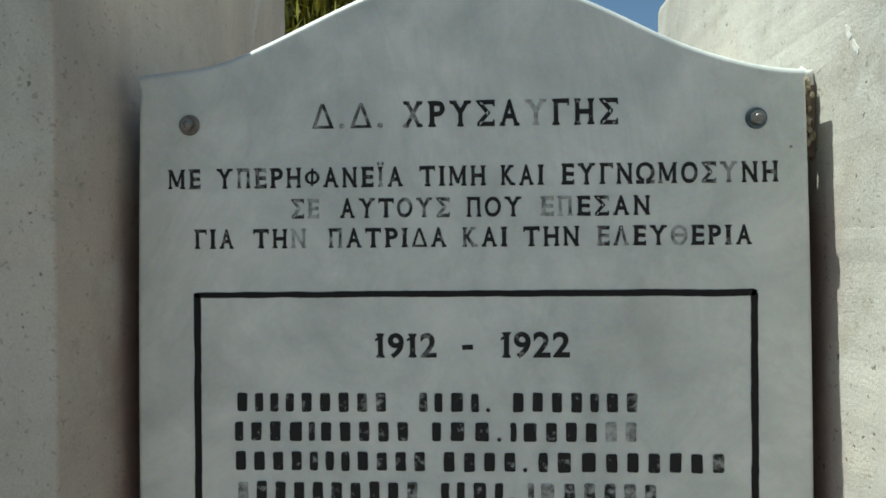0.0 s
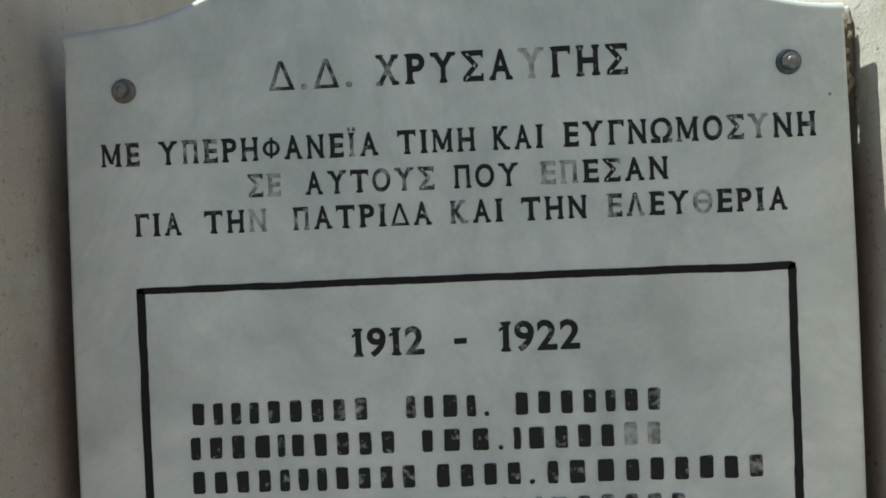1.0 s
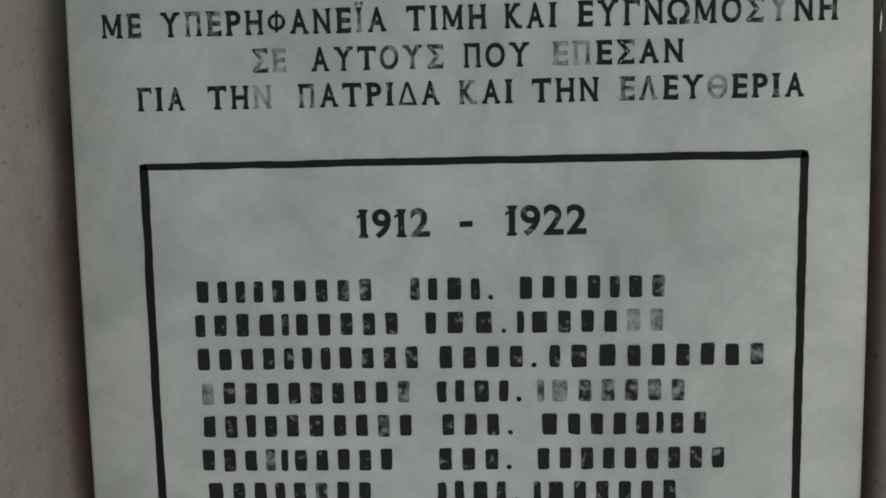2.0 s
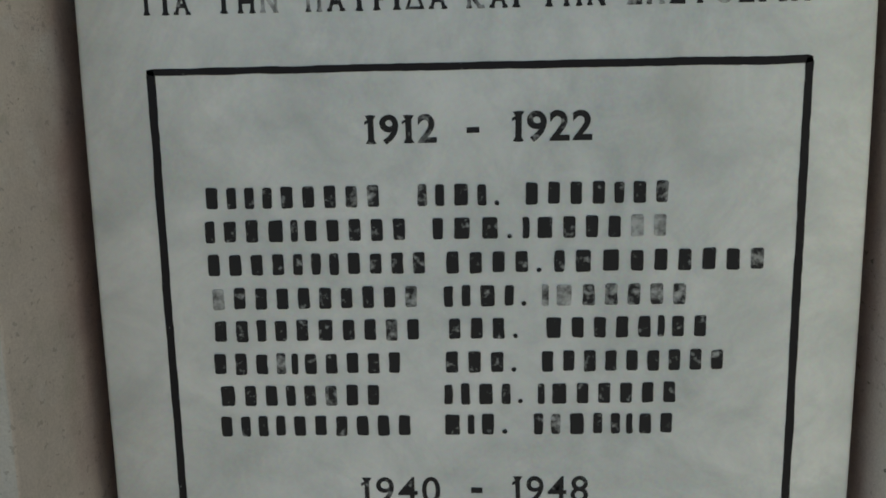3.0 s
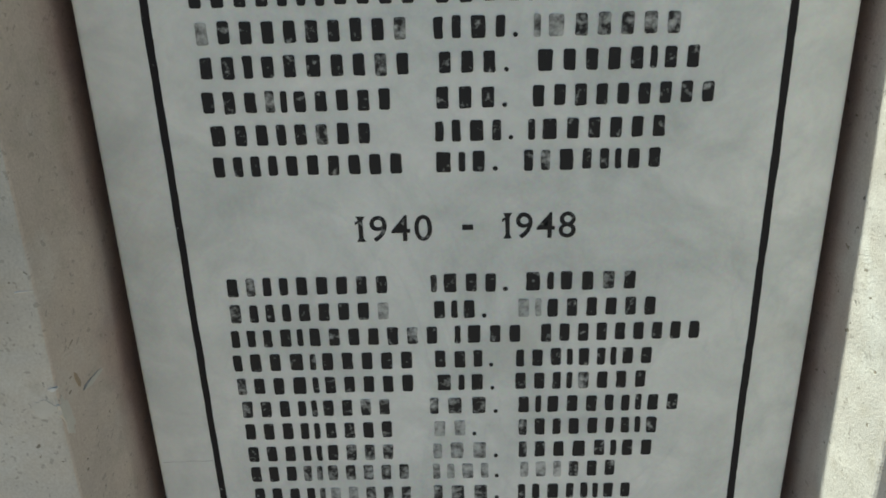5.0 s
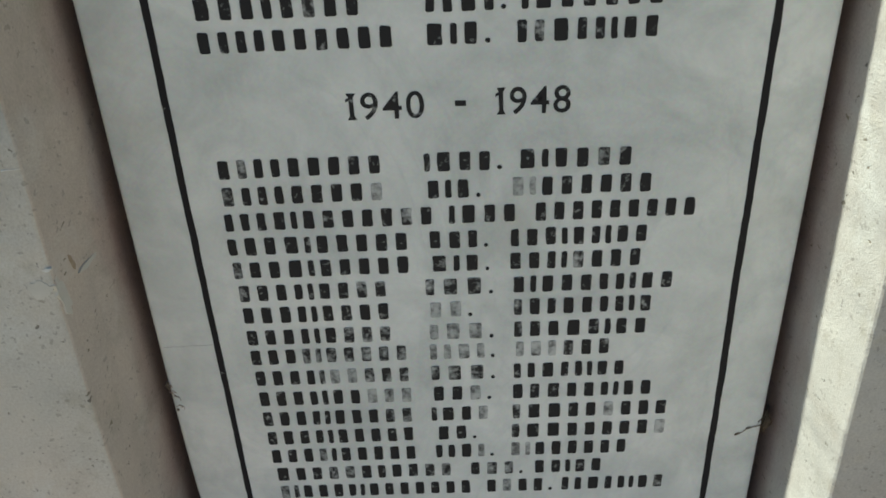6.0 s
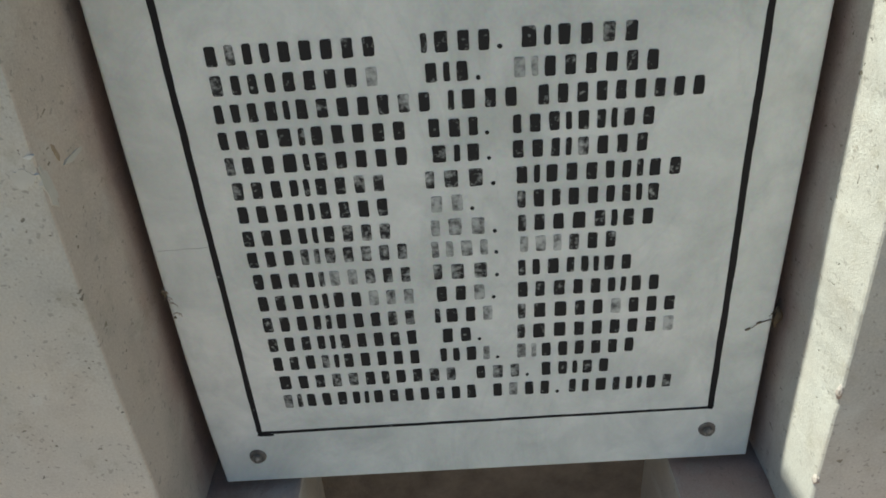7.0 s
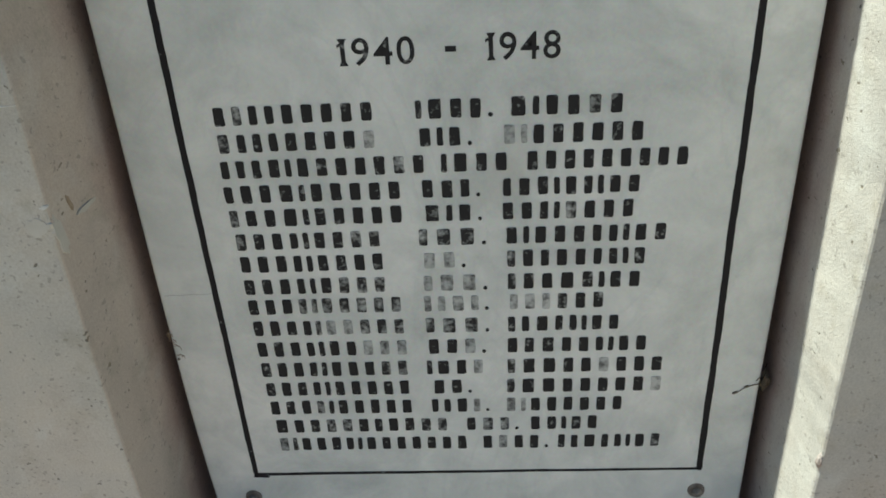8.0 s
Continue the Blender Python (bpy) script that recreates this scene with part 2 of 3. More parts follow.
def upright(side, name):
    """A thick rendered wall beside the plaque: rounded, slightly worn edges all round."""
    front, rear, top = FRONT - 0.0035 * side, REAR + 0.029 * side, TOP + 0.036 - 0.020 * (side + 1)
    outline = [(REVEAL, front), (0.80, front), (0.80, rear), (REVEAL, rear)]
    steps = 150
    r = 0.003
    ring = []
    n = len(outline)
    extra = {0: ([], [Vector((REVEAL + 0.03, front))]), 3: ([], [Vector((REVEAL, 0.25)), Vector((REVEAL, -0.02)), Vector((REVEAL, -0.047)), Vector((REVEAL, front + 0.03))])}
    for i, p in enumerate(outline):
        a, b = Vector(outline[i - 1]), Vector(outline[(i + 1) % n])
        p = Vector(p)
        u, w = (a - p).normalized(), (b - p).normalized()
        for k in (0.0, 0.5, 1.0):
            ring.append(p + u * r * (1 - k) ** 1.6 + w * r * k ** 1.6)
        ring += extra.get(i, ([], []))[1]
    bm = bmesh.new()
    levels = []
    for s in range(steps + 1):
        z = FOOT + (top - FOOT) * s / steps
        shrink = max(0.0, (z - (top - 0.03)) / 0.03) ** 2 * 0.022
        row = []
        for q in ring:
            cx, cy = (REVEAL + 0.80) / 2, (front + rear) / 2
            x = q.x + shrink * (1 if q.x < cx else -1)
            y = q.y + shrink * (1 if q.y < cy else -1)
            wob = 0.0011 * noise.noise((side * 5 + q.x * 3, q.y * 3, z * 9)) + 0.0007 * noise.noise((side * 9, q.y * 7, z * 55))
            chip = max(0.0, noise.noise((side * 3.3, 1.7 + q.y, z * 24)) - 0.45) * 0.004
            near = q.x < REVEAL + 0.007 and q.y < front + 0.007
            x += (wob + (chip if near else 0))
            y += (wob + (chip if near else 0))
            if side < 0 and q.y < -0.03 and q.x < REVEAL + 0.04:      # the hand-drawn edge bows out a little at mid height
                x += 0.003 * math.exp(-((z - 0.90) / 0.2) ** 2) - 0.005 * math.exp(-((z - 0.53) / 0.12) ** 2)
            if side > 0 and q.y < -0.03 and q.x < REVEAL + 0.04:
                x -= 0.002 * math.exp(-((z - 0.58) / 0.12) ** 2)
            drop = (min(0.05, max(0.0, (-0.047 - y) * 1.5)) if side < 0 else 0.0) * max(0.0, (z - 1.7) / (top - 1.7))
            row.append(bm.verts.new((side * x, y, z - drop)))
        levels.append(row)
    m = len(ring)
    for lo, hi in zip(levels, levels[1:]):
        for i in range(m):
            bm.faces.new((lo[i], lo[(i + 1) % m], hi[(i + 1) % m], hi[i]))
    bm.faces.new(levels[0][::-1])
    bm.faces.new(levels[-1])
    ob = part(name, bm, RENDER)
    if side < 0:      # its inner face takes the beige copy, with warm bounced light in its colour
        ob.data.materials.append(BOUNCE)
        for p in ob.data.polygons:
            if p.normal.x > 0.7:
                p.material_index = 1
    return tagged(ob, "thick upright wall in pitted off-white cement render beside the plaque", "wall", kind="structure")


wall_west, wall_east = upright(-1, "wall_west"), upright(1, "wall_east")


def plinth(x0, x1, label):
    bm = bmesh.new()
    box(bm, (x0, -0.36, 0.0), (x1, 0.75, FOOT - 0.002))
    bevelled(bm, 0.006)
    bmesh.ops.subdivide_edges(bm, edges=[e for e in bm.edges if e.calc_length() > 0.3], cuts=14, use_grid_fill=True)
    ob = part("plinth", roughened(bm, 9.0, 0.0015), BASE)
    ob.data.materials.append(SIDES)      # the top is stained by soil and rain, the sides are pale
    for p in ob.data.polygons:
        if p.normal.z < 0.5:
            p.material_index = 1
    return tagged(ob, label, "plinth", "plinths under the walls", "structure")


plinth(-0.95, -0.213, "grey-beige concrete plinth under an upright wall")
plinth(0.219, 0.95, "grey-beige concrete plinth under an upright wall")

# rough wall behind the plaque, filling the space between the uprights
bm = bmesh.new()
box(bm, (-REVEAL + 0.001, 0.100, FOOT), (REVEAL - 0.001, 0.36, 1.588))
tagged(part("backing_wall", bm, BROWN), "brown rough rendered backing wall behind the plaque", "wall", kind="structure")
# unseen coping, added so its sunlit top bounces light onto the east wall
bm = bmesh.new()
box(bm, (-REVEAL + 0.001, 0.100, 1.589), (REVEAL - 0.001, 0.36, 1.606))
tagged(part("coping", bm, PLASTER), "unseen pale plaster coping on the backing wall, added to bounce sunlight", "coping", kind="structure")
bm = bmesh.new()
box(bm, (-0.218, 0.103, 0.0), (0.224, 0.19, FOOT - 0.004))
tagged(part("backing_wall_foot", bm, BROWN), "brown rough rendered wall foot between the plinths", "wall", kind="structure")

# unseen bed, added to stop sunlight behind the slab; pale for bounce
bm = bmesh.new()
box(bm, (-0.283, 0.0305, 0.545), (0.283, 0.098, 1.600))
bmesh.ops.subdivide_edges(bm, edges=list(bm.edges), cuts=12, use_grid_fill=True)
tagged(part("sun_block_bed", roughened(bm, 30.0, 0.0012, (1, 0, 1)), PLASTER), "unseen pale mortar bed between the plaque and its backing wall, added to block and bounce sunlight", "mortar", kind="structure")

# dark side fills, added to close the gaps against sky light from behind
for name, x0, x1, z1 in (("west", -REVEAL + 0.001, -0.2845, 1.612), ("east", 0.2845, REVEAL - 0.001, 1.572)):
    bm = bmesh.new()
    box(bm, (x0, 0.072, FOOT + 0.01), (x1, 0.098, z1))
    bmesh.ops.subdivide_edges(bm, edges=list(bm.edges), cuts=10, use_grid_fill=True)
    tagged(part("joint_fill_" + name, roughened(bm, 60.0, 0.002, (0, 1, 1)), BROWN), "dark brown rough joint filling beside the plaque, added to block light", "joint", kind="structure")

# unseen block added to shade the east wall beside the plaque's shoulder
bm = bmesh.new()
box(bm, (0.2845, 0.034, 0.56), (0.3075, 0.070, 1.588))
bmesh.ops.subdivide_edges(bm, edges=list(bm.edges), cuts=10, use_grid_fill=True)
tagged(part("joint_light_block", roughened(bm, 60.0, 0.002, (1, 0, 1)), BROWN), "dark brown rough joint filling beside the plaque, added to block light", "joint", kind="structure")

# the joint's upper end is stopped with rough mortar up to the wall
bm = bmesh.new()
box(bm, (0.2995, 0.0315, 1.548), (REVEAL - 0.0012, 0.066, 1.613))
bmesh.ops.subdivide_edges(bm, edges=list(bm.edges), cuts=9, use_grid_fill=True)
tagged(part("joint_stop", roughened(bm, 90.0, 0.0018, (0, 1, 1)), BROWN), "rough brown mortar stop in the joint beside the plaque", "joint", kind="structure")

# ---- the plaque ----
plaque = tagged(new("memorial_plaque"), "grey-white marble memorial plaque with worn black painted letters", "memorial plaque")


def crest(x):
    s = (0.30 - abs(x)) / 0.30
    uneven = 0.0062 * math.exp(-((x + 0.282) / 0.04) ** 2) - 0.0020 * math.exp(-((x - 0.185) / 0.04) ** 2)
    return 1.6235 + 0.094 * s * s * (3 - 2 * s) + uneven


def flank(z):
    """How far the slab's sides bow out at a height."""
    s = min(max((z - 0.5282) / (1.622 - 0.5282), 0.0), 1.0)
    return 0.0052 * (1 - abs(2 * s - 1) ** 3)


def skew(z):
    """The slab's foot is cut a little off to one side."""
    return 0.0038 * max(0.0, 1 - (z - 0.5282) / 0.2) ** 1.5


SIDE = [0.5282 + (1.615 - 0.5282) * i / 30 for i in range(31)]
outline = [(-0.30 - 1.0 * flank(z) + skew(z), z) for z in SIDE[::-1]] + [(0.30 + 1.15 * flank(z) + skew(z), z) for z in SIDE] + [(0.30 - 0.60 * i / 72, crest(0.30 - 0.60 * i / 72)) for i in range(73)]
bm = extruded(outline, 0.0, 0.030)
rim = [e for e in bm.edges if abs(e.verts[0].co.y - e.verts[1].co.y) < 1e-6]
crown = [e for e in rim if min(v.co.z for v in e.verts) > 1.6155]
bmesh.ops.bevel(bm, geom=crown, offset=0.0062, segments=8, affect="EDGES", profile=0.5)
rim = [e for e in rim if e.is_valid and e not in crown]
bmesh.ops.bevel(bm, geom=rim, offset=0.0035, segments=3, affect="EDGES", profile=0.5)
part("slab", bm, MARBLE, plaque)


def brush_line(a, b, w0, w1, seed, bow=0.0):
    """A hand-painted straight line on the slab, a little uneven in width."""
    a, b = Vector(a), Vector(b)
    along = (b - a).normalized()
    side = Vector((-along.y, along.x))
    bm = bmesh.new()
    steps = max(8, int((b - a).length / 0.004))
    rows = []
    for i in range(steps + 1):
        f = i / steps
        w = (w0 + (w1 - w0) * f) / 2
        p = a + (b - a) * f + side * (bow * math.sin(math.pi * f) + 0.0007 * noise.noise((seed, f * 7, 0)))
        up = w * (1 + 0.22 * noise.noise((seed, f * 24, 3)) + 0.14 * noise.noise((seed, f * 90, 5)))
        dn = w * (1 + 0.22 * noise.noise((seed, f * 21, 7)) + 0.14 * noise.noise((seed, f * 85, 9)))
        if i in (0, steps):
            up, dn = up * 0.6, dn * 0.6
        q, r = p + side * up, p - side * dn
        rows.append([bm.verts.new((v.x, y, v.y)) for v in (q, r) for y in (0.001, -0.0005)])
    for p, q in zip(rows, rows[1:]):
        for i, j in ((1, 3), (0, 1), (2, 3)):
            bm.faces.new((p[i], p[j], q[j], q[i]))
    return part("border_line", bm, LINE, plaque)


brush_line((-0.251, 1.4255), (0.257, 1.4255), 0.0052, 0.0062, 1)
brush_line((-0.248, 1.427), (-0.2445, 0.603), 0.0066, 0.0058, 2, -0.0016)
brush_line((0.2545, 1.427), (0.254, 0.603), 0.0062, 0.0068, 3)
brush_line((-0.246, 0.6035), (0.256, 0.6055), 0.0038, 0.0030, 4)
brush_line((-0.2475, 0.6005), (-0.229, 0.5995), 0.0034, 0.0026, 5)

bm = bmesh.new()
for i in range(24):
    x = -0.2995 + 0.052 * i / 24
    z = 0.8435 + 0.0012 * noise.noise((x * 90, 0, 1)) + 0.02 * (x + 0.3)
    box(bm, (x, -0.0003, z), (x + 0.0024, 0.001, z + 0.00035 + 0.0002 * noise.noise((x * 200, 3, 0))))
part("hairline_crack", bm, CRACK, plaque, "fine grey hairline crack")

# letters of the dedication, one mesh for each letter
GLYPHS = {}
TWINS = dict(zip("ΑΕΗΙΚΜΝΟΡΤΥΧ", "AEHIKMNOPTYX"), **{"Ϊ": "Ï"})      # capitals that both alphabets draw alike


def outline_mesh(ch, weight):
    cu = bpy.data.curves.new("glyph", "FONT")
    cu.body, cu.size, cu.extrude, cu.resolution_u, cu.offset = ch, 1.0, 0.02, 4, weight
    ob = new("glyph", cu)
    me = bpy.data.meshes.new_from_object(ob.evaluated_get(bpy.context.evaluated_depsgraph_get()))
    bpy.data.objects.remove(ob)
    bpy.data.curves.remove(cu)
    return me


def united(solid, additions):
    """One closed mesh from a letter and the serifs that overlap it."""
    a, b = new("glyph", solid), new("serif", additions)
    mod = a.modifiers.new("union", "BOOLEAN")
    mod.operation, mod.solver, mod.use_self, mod.object = "UNION", "EXACT", True, b
    me = bpy.data.meshes.new_from_object(a.evaluated_get(bpy.context.evaluated_depsgraph_get()))
    bpy.data.objects.remove(a)
    bpy.data.objects.remove(b)
    return me


def flared(bm, x0, x1, edge, inner):
    """A serif that tapers from the edge of the line into the stroke."""
    mid, half = (x0 + x1) / 2, (x1 - x0) / 2
    for v in box(bm, (x0, min(edge, inner), -0.021), (x1, max(edge, inner), 0.021)):
        if abs(v.co.y - inner) < 1e-5:
            v.co.x = mid + (v.co.x - mid) * max(0.3, (half - 0.07) / half)


def drawn_m(key, bm, strokes):
    """The letter with four strokes, drawn by hand: thin stem, broad and thin diagonal, broad stem."""
    bm.clear()
    box(bm, (0.10, 0.0, -0.02), (0.24, 1.0, 0.02))
    for depth, x0, x1, lean in ((0.0201, 0.08, 0.32, 0.45), (0.0202, 0.98, 1.12, -0.43), (0.0203, 0.94, 1.16, 0.0)):
        for v in box(strokes, (x0, 0.12 if lean else 0.0, -depth), (x1, 1.0, depth)):
            v.co.x += lean * (1.0 - v.co.y) / 0.88
    for x0, x1 in ((0.0, 0.34), (0.83, 1.26)):
        flared(strokes, x0, x1, 0.0, 0.12)
    flared(strokes, 0.0, 0.30, 1.0, 0.89)
    flared(strokes, 0.95, 1.25, 1.0, 0.89)
    me, add = bpy.data.meshes.new("glyph"), bpy.data.meshes.new("serif")
    bm.to_mesh(me)
    strokes.to_mesh(add)
    bm.free()
    strokes.free()
    GLYPHS[key] = (united(me, add), 0.0, 1.26)
    return GLYPHS[key]


def glyph(ch, weight):
    """A letter one unit high with a broad stroke and small serifs; its mesh and its width's ends."""
    key = ch, weight
    if key in GLYPHS:
        return GLYPHS[key]
    weight = {"Δ": 0.004, "Ϊ": 0.018, ".": 0.012}.get(ch, weight)
    full = (0.684 if ch in TWINS or ch in "Φ0123456789.-" else 0.728) + 1.2 * weight
    low = -0.6 * weight
    bm = bmesh.new()
    bm.from_mesh(outline_mesh("O" if ch == "Φ" else TWINS.get(ch, ch), weight))
    bmesh.ops.remove_doubles(bm, verts=bm.verts, dist=0.0001)
    serifs = bmesh.new()
    if ch == "Μ":
        return drawn_m(key, bm, serifs)
    for v in bm.verts:
        v.co.x, v.co.y = v.co.x / full, (v.co.y - low) / full
    if ch == "Φ":
        mid = sum(v.co.x for v in bm.verts) / len(bm.verts)
        for v in bm.verts:
            v.co.x, v.co.y = mid + (v.co.x - mid) * 0.86, 0.5 + (v.co.y - 0.5) * 0.66
        box(serifs, (mid - 0.07, 0.06, -0.0205), (mid + 0.07, 0.97, 0.0205))
    if ch == "1":
        x0 = min(v.co.x for v in bm.verts)
        for v in box(serifs, (x0 - 0.12, 0.74, -0.0203), (x0 + 0.08, 0.85, 0.0203)):
            v.co.y += 0.6 * (v.co.x - x0)
    ends = set()
    for e in bm.edges:
        a, b = e.verts[0].co, e.verts[1].co
        if a.z > 0 and b.z > 0 and abs(a.y - b.y) < 0.006 and 0.07 < abs(a.x - b.x) < 0.42 and (abs(a.y) < 0.05 or abs(a.y - 1) < 0.06):
            ends.add((round(min(a.x, b.x), 3), round(max(a.x, b.x), 3), a.y > 0.5))
    if ch not in ".-0":
        left, right = min(v.co.x for v in bm.verts), max(v.co.x for v in bm.verts)
        for x0, x1, up in sorted(ends):
            if (up and ch in "ΑΔΛ2") or ch in "ΩΘΦ9280Δ4":
                continue
            edge, inner = (1.0, 0.87) if up else (0.0, 0.13)
            flared(serifs, x0 - 0.085, x1 + 0.085, edge, inner)
        for x, up in {"Ε": ((left, 0), (left, 1)), "Ρ": ((left, 1),), "Γ": ((left, 1),), "Π": ((left, 1), (right - 0.12, 1))}.get(ch, ()):
            flared(serifs, x - 0.09, x + 0.12, 1.0 if up else 0.0, 0.88 if up else 0.12)
        tips = {"Ε": ((right, 0.0), (right, 0.78)), "Γ": ((right, 0.74),), "Τ": ((left + 0.07, 0.74), (right, 0.74)), "Σ": ((right, 0.0), (right, 0.76))}
        for x, y in tips.get(ch, ()):
            box(serifs, (x - 0.08, y, -0.0207), (x, y + (1.0 - y if y > 0.5 else 0.24), 0.0207))
    me, add = bpy.data.meshes.new("glyph"), bpy.data.meshes.new("serif")
    bm.to_mesh(me)
    bm.free()
    if len(serifs.verts):
        serifs.to_mesh(add)
        me = united(me, add)
    serifs.free()
    xs = [v.co.x for v in me.vertices]
    GLYPHS[key] = (me, min(xs), max(xs))
    return GLYPHS[key]


# how wide the carver drew each letter, for a height of one
BROAD = {"Ι": 0.38, "Ϊ": 0.38, "Ε": 0.68, "Γ": 0.70, "Ρ": 0.70, "Σ": 0.75, "Π": 0.78, "Φ": 0.80, "Μ": 1.0, "Ω": 0.92, "Υ": 0.92}


def lettering(text, x0, x1, z, cap, wear="", gap=0.17, name="letter", weight=0.026):
    """text between x0 and x1 on the line z; wear gives a mark for each letter."""
    at, spots = 0.0, []
    for i, ch in enumerate(text):
        me, lo, hi = glyph(ch, weight)
        wide = hi - lo if name != "letter" or ch == "." else BROAD.get(ch, 0.84)
        spots.append((i, ch, at, wide / (hi - lo), lo))
        at += wide + (gap if i < len(text) - 1 else 0)
    k = (x1 - x0) / at
    for i, ch, x, stretch, lo in spots:
        me = glyph(ch, weight)[0].copy()
        me.transform(Matrix.Translation((x0 + k * (x - lo * stretch), 0.0002, z)) @ Matrix.Diagonal((k * stretch, 1, cap, 1))
                     @ pose(0, 0, 0, 90) @ Matrix.Diagonal((1, 1, 0.03, 1)))
        for v in me.vertices:
            v.co.x += 0.0004 * noise.noise((v.co.x * 90, z, v.co.z * 90))
            v.co.z += 0.0004 * noise.noise((v.co.x * 90, z + 5, v.co.z * 90))
        me.materials.clear()
        me.materials.append(PAINT[wear[i] if i < len(wear) else "d"])
        new(name, me).parent = plaque


lettering("Δ.Δ.", -0.140, -0.075, 1.5765, 0.0225, "mmmm", 0.2)
lettering("ΧΡΥΣΑΥΓΗΣ", -0.057, 0.136, 1.5765, 0.0230, "mddddfddd")
lettering("ΜΕ", -0.274, -0.244, 1.5230, 0.0180, "dm")
lettering("ΥΠΕΡΗΦΑΝΕΪΑ", -0.229, -0.057, 1.5230, 0.0180, "dmmddddddmd")
lettering("ΤΙΜΗ", -0.042, 0.018, 1.5230, 0.0180)
lettering("ΚΑΙ", 0.031, 0.070, 1.5230, 0.0180)
lettering("ΕΥΓΝΩΜΟΣΥΝΗ", 0.085, 0.276, 1.5230, 0.0185, "dddddddmfdd")
lettering("ΣΕ", -0.160, -0.134, 1.4950, 0.0175, "mf")
lettering("ΑΥΤΟΥΣ", -0.115, -0.015, 1.4950, 0.0175, "dddmmm")
lettering("ΠΟΥ", 0.000, 0.050, 1.4950, 0.0175)
lettering("ΕΠΕΣΑΝ", 0.066, 0.164, 1.4950, 0.0175, "ffdddd")
lettering("ΓΙΑ", -0.250, -0.213, 1.4680, 0.0175)
lettering("ΤΗΝ", -0.195, -0.146, 1.4680, 0.0175, "ddf")
lettering("ΠΑΤΡΙΔΑ", -0.126, -0.018, 1.4680, 0.0175, "mdddddd")
lettering("ΚΑΙ", -0.004, 0.037, 1.4680, 0.0175, "mdd")
lettering("ΤΗΝ", 0.051, 0.101, 1.4680, 0.0175)
lettering("ΕΛΕΥΘΕΡΙΑ", 0.116, 0.253, 1.4680, 0.0175, "mmddfdddd")
lettering("1912", -0.084, -0.028, 1.3680, 0.0215, "dddm", 0.12, "digit")
lettering("-", -0.005, 0.005, 1.3700, 0.0215, "d", name="dash")
lettering("1922", 0.030, 0.092, 1.3680, 0.0225, "dddd", 0.10, "digit")
lettering("1940", -0.097, -0.031, 1.0685, 0.0230, "dddd", 0.16, "digit", 0.007)
lettering("-", -0.005, 0.004, 1.0720, 0.0230, "d", name="dash")
lettering("1948", 0.029, 0.092, 1.0685, 0.0230, "dddd", 0.16, "digit", 0.007)


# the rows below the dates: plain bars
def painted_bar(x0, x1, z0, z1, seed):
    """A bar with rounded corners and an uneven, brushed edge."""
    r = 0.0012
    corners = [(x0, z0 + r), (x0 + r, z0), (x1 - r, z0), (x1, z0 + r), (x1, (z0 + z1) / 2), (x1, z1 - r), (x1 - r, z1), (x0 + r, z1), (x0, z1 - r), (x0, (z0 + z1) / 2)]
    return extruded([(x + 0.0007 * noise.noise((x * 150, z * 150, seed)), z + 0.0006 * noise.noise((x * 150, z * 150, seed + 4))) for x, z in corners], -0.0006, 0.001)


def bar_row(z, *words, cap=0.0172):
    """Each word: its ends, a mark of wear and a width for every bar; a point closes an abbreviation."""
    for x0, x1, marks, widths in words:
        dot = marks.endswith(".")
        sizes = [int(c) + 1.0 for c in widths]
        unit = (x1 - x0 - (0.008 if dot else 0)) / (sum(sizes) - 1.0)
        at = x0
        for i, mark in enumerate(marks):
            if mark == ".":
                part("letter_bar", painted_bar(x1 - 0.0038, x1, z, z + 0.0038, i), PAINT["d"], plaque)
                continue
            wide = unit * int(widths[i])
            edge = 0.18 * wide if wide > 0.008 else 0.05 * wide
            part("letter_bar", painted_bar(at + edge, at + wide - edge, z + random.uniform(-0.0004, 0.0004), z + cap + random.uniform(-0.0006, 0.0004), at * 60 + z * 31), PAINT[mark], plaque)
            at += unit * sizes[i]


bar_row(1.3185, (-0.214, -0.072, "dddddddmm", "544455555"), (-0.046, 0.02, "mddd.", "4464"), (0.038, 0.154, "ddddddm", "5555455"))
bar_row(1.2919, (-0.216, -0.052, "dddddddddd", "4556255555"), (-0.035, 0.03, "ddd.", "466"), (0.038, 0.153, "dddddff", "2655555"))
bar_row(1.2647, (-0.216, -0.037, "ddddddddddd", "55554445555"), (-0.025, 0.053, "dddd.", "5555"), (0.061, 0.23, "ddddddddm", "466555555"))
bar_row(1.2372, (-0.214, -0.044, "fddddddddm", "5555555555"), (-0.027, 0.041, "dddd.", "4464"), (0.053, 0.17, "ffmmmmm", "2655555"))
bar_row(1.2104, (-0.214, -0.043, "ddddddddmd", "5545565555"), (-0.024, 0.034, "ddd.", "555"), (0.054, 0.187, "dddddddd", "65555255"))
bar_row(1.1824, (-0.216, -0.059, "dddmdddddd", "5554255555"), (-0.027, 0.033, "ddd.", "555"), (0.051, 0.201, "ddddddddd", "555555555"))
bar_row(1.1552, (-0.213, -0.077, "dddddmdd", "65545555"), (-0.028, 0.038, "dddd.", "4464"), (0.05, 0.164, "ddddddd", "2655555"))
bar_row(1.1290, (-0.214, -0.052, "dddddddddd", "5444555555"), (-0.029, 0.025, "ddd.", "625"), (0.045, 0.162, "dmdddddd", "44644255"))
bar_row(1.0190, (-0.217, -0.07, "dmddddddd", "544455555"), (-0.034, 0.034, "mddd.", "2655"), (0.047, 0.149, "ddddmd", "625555"))
